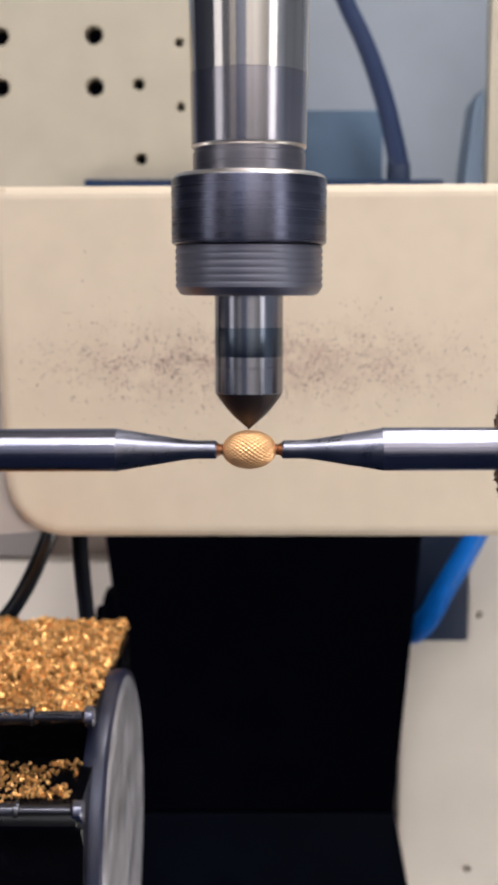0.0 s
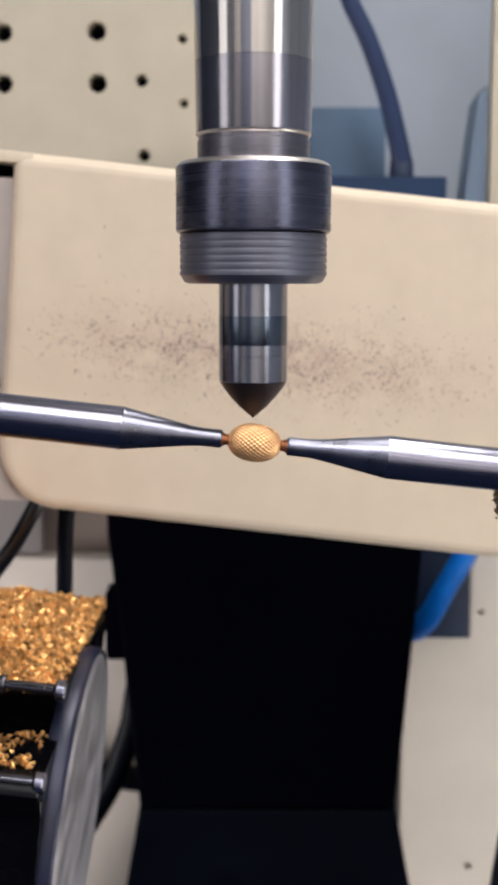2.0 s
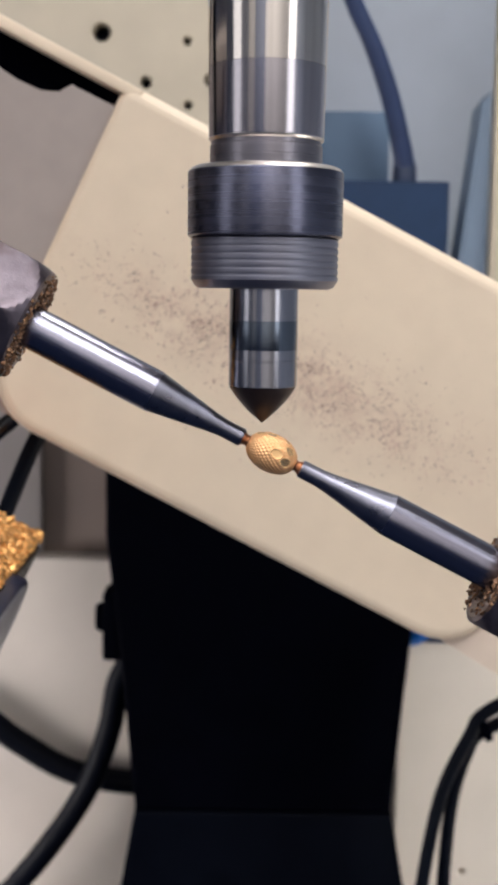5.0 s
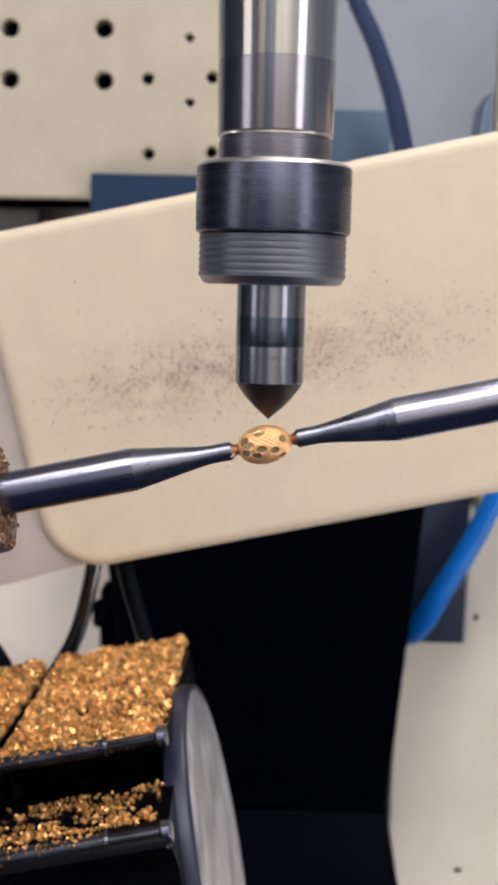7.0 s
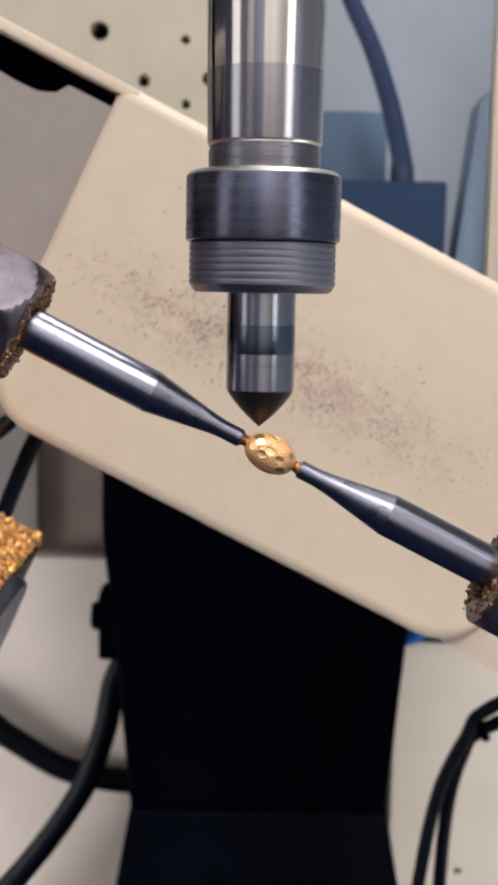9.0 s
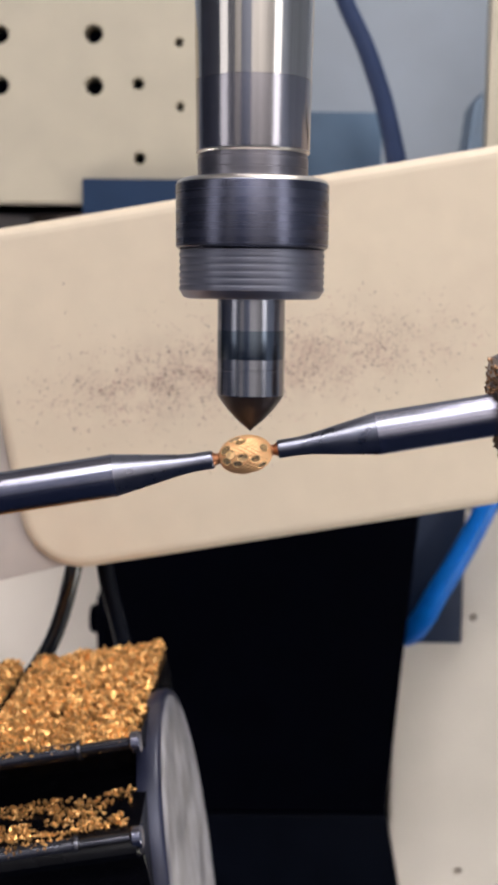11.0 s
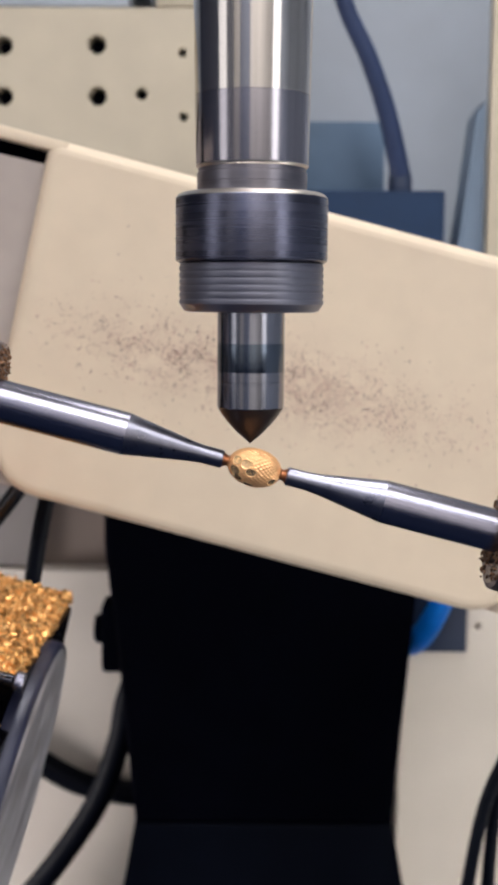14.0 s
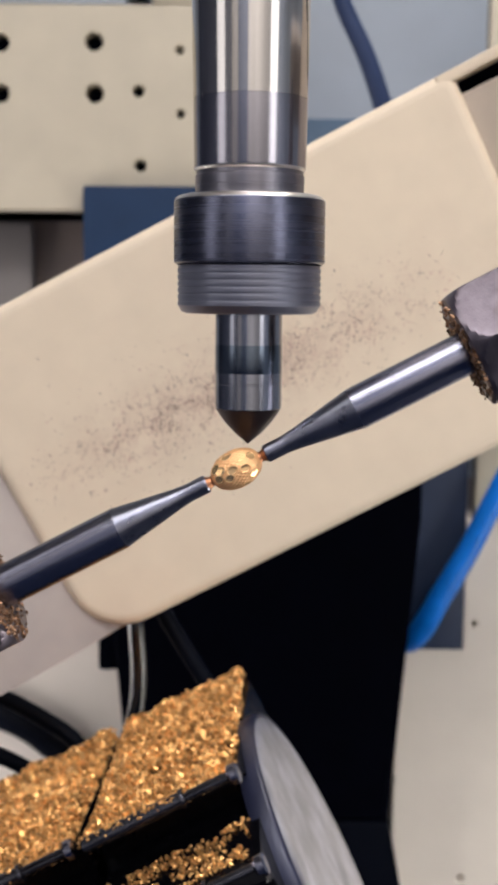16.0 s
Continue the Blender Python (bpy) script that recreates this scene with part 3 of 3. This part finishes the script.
    # black motor housing with ledges
    for x0, x1, dy in ((-32.0, -66.6, 0.0), (-68.8, -150.0, 1.5)):
        y = lambda v: (v + dy) * MM
        sec = [(41.5, -58.2), (43, -61), (50, -62), (52, -63.5), (52, -67.5), (50, -69.5), (29, -69.9), (26.5, -70.4), (25, -71.4), (24.4, -72.8), (25.2, -74.2), (30, -75.2), (29.5, -76), (29.5, -79), (29.5, -160), (107, -160), (107, -62.4), (46, -59.8)]
        bm = bmesh.new()
        a = [bm.verts.new((x0 * MM, y(v), z * MM)) for v, z in sec]
        b = [bm.verts.new((x1 * MM, y(v), z * MM)) for v, z in sec]
        bm.faces.new(a)
        bm.faces.new(b[::-1])
        for i in range(len(a)):
            bm.faces.new((a[i], a[(i + 1) % len(a)], b[(i + 1) % len(b)], b[i]))
        bmesh.ops.bevel(bm, geom=[e for e in bm.edges if abs(e.verts[0].co.x - e.verts[1].co.x) < 1e-6], offset=0.0004, segments=1, affect="EDGES")
        part("motor_housing", bm, BLACK_GLOSS, c, "glossy black ribbed motor housing")
        for yy, zz in ((42.7, -59.1), (26.9, -71.0)):
            part("ridge", lathe([(r * MM, (x0 + h * (1 if x1 > x0 else -1)) * MM) for r, h in ((0.8, -0.4), (1.7, -0.1), (1.8, 0.4), (1.8, 1.2), (1.15, 1.6), (1.15, 10.9), (1.9, 11.0), (2.0, 11.3), (2.0, 11.8), (1.65, 12.1), (1.65, abs(x1 - x0) - 1))], "x", 24), RIDGE, c, "glossy black ridge").matrix_basis = Matrix.Translation((0, (yy + dy) * MM, zz * MM))
            part("ridge_ring", lathe([(r * MM, (x0 - h) * MM) for r, h in ((0.8, -0.9), (1.8, -0.8), (2.15, -0.5), (2.15, 0.9), (1.8, 1.3))], "x", 24), STEEL, c, "bright steel ring on the ridge end").matrix_basis = Matrix.Translation((0, (yy + dy) * MM, zz * MM))
    cap = part("motor_cap", lathe(mm([(28, -31), (35.6, -30.4), (35.9, -29.2), (35.2, -28.9), (32, -28.8), (20, -28.8), (3, -28.6)]), "x", 72), CAP, c, "scratched grey round motor end cap")
    cap.matrix_basis = Matrix.Translation((0, 0.0680, -0.0975))
    part("cap_rim", lathe(mm([(30, -34), (37.0, -34), (37.3, -33), (37.3, -30.0), (37.0, -29.4), (36.6, -29.1), (36.2, -29.1), (35.95, -29.4), (35.9, -30.6)]), "x", 72), CAP_RIM, c, "dark blue-grey rim of the end cap").matrix_basis = Matrix.Translation((0, 0.0680, -0.0975))
    part("motor_arm", box(-0.152, -0.130, 0.060, 0.12, -0.160, 0.034, 0.002), BLACK, c, "black arm carrying the motor")
    for line, look_of in (([(-0.0520, 0.128, -0.032), (-0.0555, 0.126, -0.0420), (-0.0615, 0.126, -0.0550), (-0.0680, 0.125, -0.0645), (-0.080, 0.122, -0.076)], CABLE),
                          ([(-0.0465, 0.129, -0.032), (-0.0473, 0.127, -0.0440), (-0.0460, 0.126, -0.0620), (-0.0440, 0.122, -0.077)], RUBBER),
                          ([(-0.1100, 0.120, -0.022), (-0.0960, 0.124, -0.0425), (-0.0900, 0.126, -0.0530), (-0.0850, 0.126, -0.0630), (-0.082, 0.122, -0.077)], RUBBER),
                          ([(-0.1200, 0.120, -0.036), (-0.1050, 0.124, -0.0560), (-0.0980, 0.126, -0.0680), (-0.0920, 0.124, -0.0800)], RUBBER)):
        part("cable", tube(line, 0.0022, 12), look_of, c, "glossy black cable below the panel")
    return c


def build_chips():
    rng = random.Random(7)
    places = []
    for x0, x1, dy, dz in ((-66.2, -32.9, 0.0, 0.0), (-124.0, -69.6, 1.5, -0.2)):
        for _ in range(int(abs(x1 - x0) * 150)):
            x, y = rng.uniform(x0, x1), rng.uniform(42.2, 111)
            heap = 1.4 + 1.2 * noise.noise(Vector((x * 0.14, y * 0.14, 0)))
            edge = min(1.0, (x1 - x) / 1.6 + 0.1, (x - x0) / 1.6 + 0.1, (y - 41.5) / 3.0)
            base = -59.7 - 1.9 * (y - 42) / 69
            places.append((x * MM, (y + dy) * MM, (base + dz + heap * edge + rng.uniform(-0.4, 0.4)) * MM))
        for _ in range(int(abs(x1 - x0) * 30)):
            x, y = rng.uniform(x0, x1 - 1.5), 29 + 16 * rng.random() ** 1.4
            if noise.noise(Vector((x * 0.2, y * 0.2, 9))) > -0.2:
                places.append((x * MM, (y + dy) * MM, (-69.5 + rng.uniform(-0.2, 0.6)) * MM, 0.55))
        for _ in range(int(abs(x1 - x0) * 4)):
            x, (yy, zz) = rng.uniform(x0, x1 - 12), rng.choice(((42.7, -59.1), (26.9, -71.0)))
            a = rng.gauss(1.35, 0.5)
            places.append((x * MM, (yy + dy - 1.7 * math.cos(a)) * MM, (zz + 1.7 * math.sin(a)) * MM, 0.5))
    return tagged(grain_object("chip_heap", places, rng, 0.00050, 0.00135, CHIP, 0.65), "heap of glittering gold chips on the black housing", "chips", kind="stuff")


def build_bead():
    """A gold bead with a net of fine bumps, and polished round facets on part of it."""
    bead = tagged(new("gold_bead"), "small gold bead being cut with round polished facets", "bead")
    rng = random.Random(21)
    keep = []
    for row, a in enumerate(range(-72, 90, 24)):
        for h in (-0.72, -0.26, 0.20, 0.66):
            hh = h + (0.16 if row % 2 else -0.06)
            if rng.random() < 0.5:
                keep.append((a + h * 26 + rng.uniform(-3, 3), hh, rng.uniform(0.19, 0.25)))
    nu, nv = 272, 150
    cut = []
    bm = bmesh.new()
    rows = []
    for j in range(nv + 1):
        h = -1.5 + 3.0 * j / nv
        ring = []
        for i in range(nu):
            a = 360 * i / nu
            d = 0.085 * math.sin(math.radians(a) * 28) * math.cos(h * 29) * math.cos(h)
            flat = False
            for b, k, r in keep:
                da = ((a - b + 180) % 360 - 180) / 57.3 * math.cos(h)
                q = math.hypot(da, h - k) / r
                if q < 1:
                    d, flat = -0.04 - 0.12 * (1 - q * q), True
                elif q < 1.2 and not flat:
                    d = max(d, 0.04)
            rr = (2.90 + d) * math.cos(h) ** 0.92
            x = 4.12 * math.sin(h) * (1 + d * 0.06)
            cut.append(flat)
            ring.append(bm.verts.new((x * MM, rr * math.cos(math.radians(a)) * MM, rr * math.sin(math.radians(a)) * MM)))
        rows.append(ring)
    bm.verts.index_update()
    for p, q in zip(rows, rows[1:]):
        for i in range(nu):
            bm.faces.new((p[i], p[(i + 1) % nu], q[(i + 1) % nu], q[i]))
    bm.faces.new(rows[0])
    bm.faces.new(rows[-1])
    for f in bm.faces:
        if len(f.verts) == 4 and all(cut[v.index] for v in f.verts):
            f.material_index = 1
    body = part("bead_body", bm, GOLD, bead)
    body.data.materials.append(GOLD_CUT)
    return bead


def build_hoses():
    left = tagged(new("hose_bundle"), "black rubber hoses hanging beside the column", "hoses")
    part("hose", tube([(-0.145, 0.481, -0.170), (-0.114, 0.482, -0.1830), (-0.098, 0.483, -0.1950), (-0.074, 0.483, -0.2085), (-0.045, 0.483, -0.2130), (-0.010, 0.483, -0.2135)], 0.0052, 16), RUBBER, left)
    part("hose", tube([(-0.036, 0.470, -0.135), (-0.0520, 0.469, -0.1600), (-0.0570, 0.468, -0.183), (-0.0660, 0.468, -0.2085), (-0.0815, 0.467, -0.233), (-0.0985, 0.466, -0.2540), (-0.120, 0.464, -0.277)], 0.0050, 16), RUBBER, left)
    right = tagged(new("cable_pair"), "pair of thin black cables tied together", "cables")
    part("cable", tube([(0.107, 0.390, -0.128), (0.0801, 0.390, -0.1420), (0.0741, 0.390, -0.1510), (0.0647, 0.390, -0.1736), (0.0590, 0.390, -0.2090), (0.056, 0.390, -0.245)], 0.0024, 12), RUBBER, right)
    part("cable", tube([(0.107, 0.394, -0.138), (0.0801, 0.394, -0.1505), (0.0741, 0.394, -0.1590), (0.0694, 0.394, -0.1780), (0.0675, 0.394, -0.2090), (0.067, 0.394, -0.245)], 0.0024, 12), RUBBER, right)
    part("cable_tie", lathe(mm([(3.5, 0), (5.2, 0.1), (5.4, 1.0), (5.4, 2.4), (5.2, 2.9), (3.5, 3)]), "x", 18), BLACK, right, "black cable tie").matrix_basis = Matrix.Translation((0.0780, 0.392, -0.1490)) @ pose(0, 0, 0, 0, -25, 0)
    return left, right


build_surroundings()
spindle = build_spindle()
cradle = build_cradle()
chips = build_chips()
bead = build_bead()
hoses, cables = build_hoses()


def motions():
    rows = []
    for t, x, z in SPINDLE:
        k = 1 + 0.015 * min(1, max(0, (t - 8.5) / 3)) + 0.010 * min(1, max(0, (t - 13.5) / 2.5))  # the head backs off slightly
        rows.append((t, pose(x * k, 0.176 * k, (z - 0.0003) * k)))
    walk(spindle, rows)
    # the tilt axis points slightly upwards and to one side
    axis = pose(0, 0, 0, 0.66, 0, -1.0)
    tilted = [(t, pose(x, 0.176, z) @ axis @ pose(0, 0, 0, 0, a * 1.015, 0), turn) for t, a, x, z, turn in CRADLE]
    walk(cradle, [(t, m) for t, m, turn in tilted])
    walk(chips, [(t, m) for t, m, turn in tilted])
    walk(bead, [(t, m @ pose(0, 0, 0, turn, 0, 0)) for t, m, turn in tilted])
    walk(hoses, [(t, pose(0.00035 * (26 - a), 0, 0)) for t, a, x, z, turn in CRADLE])
    walk(cables, [(t, pose(0.004 + 0.0012 * (26 - a), 0, -0.002)) for t, a, x, z, turn in CRADLE])


motions()
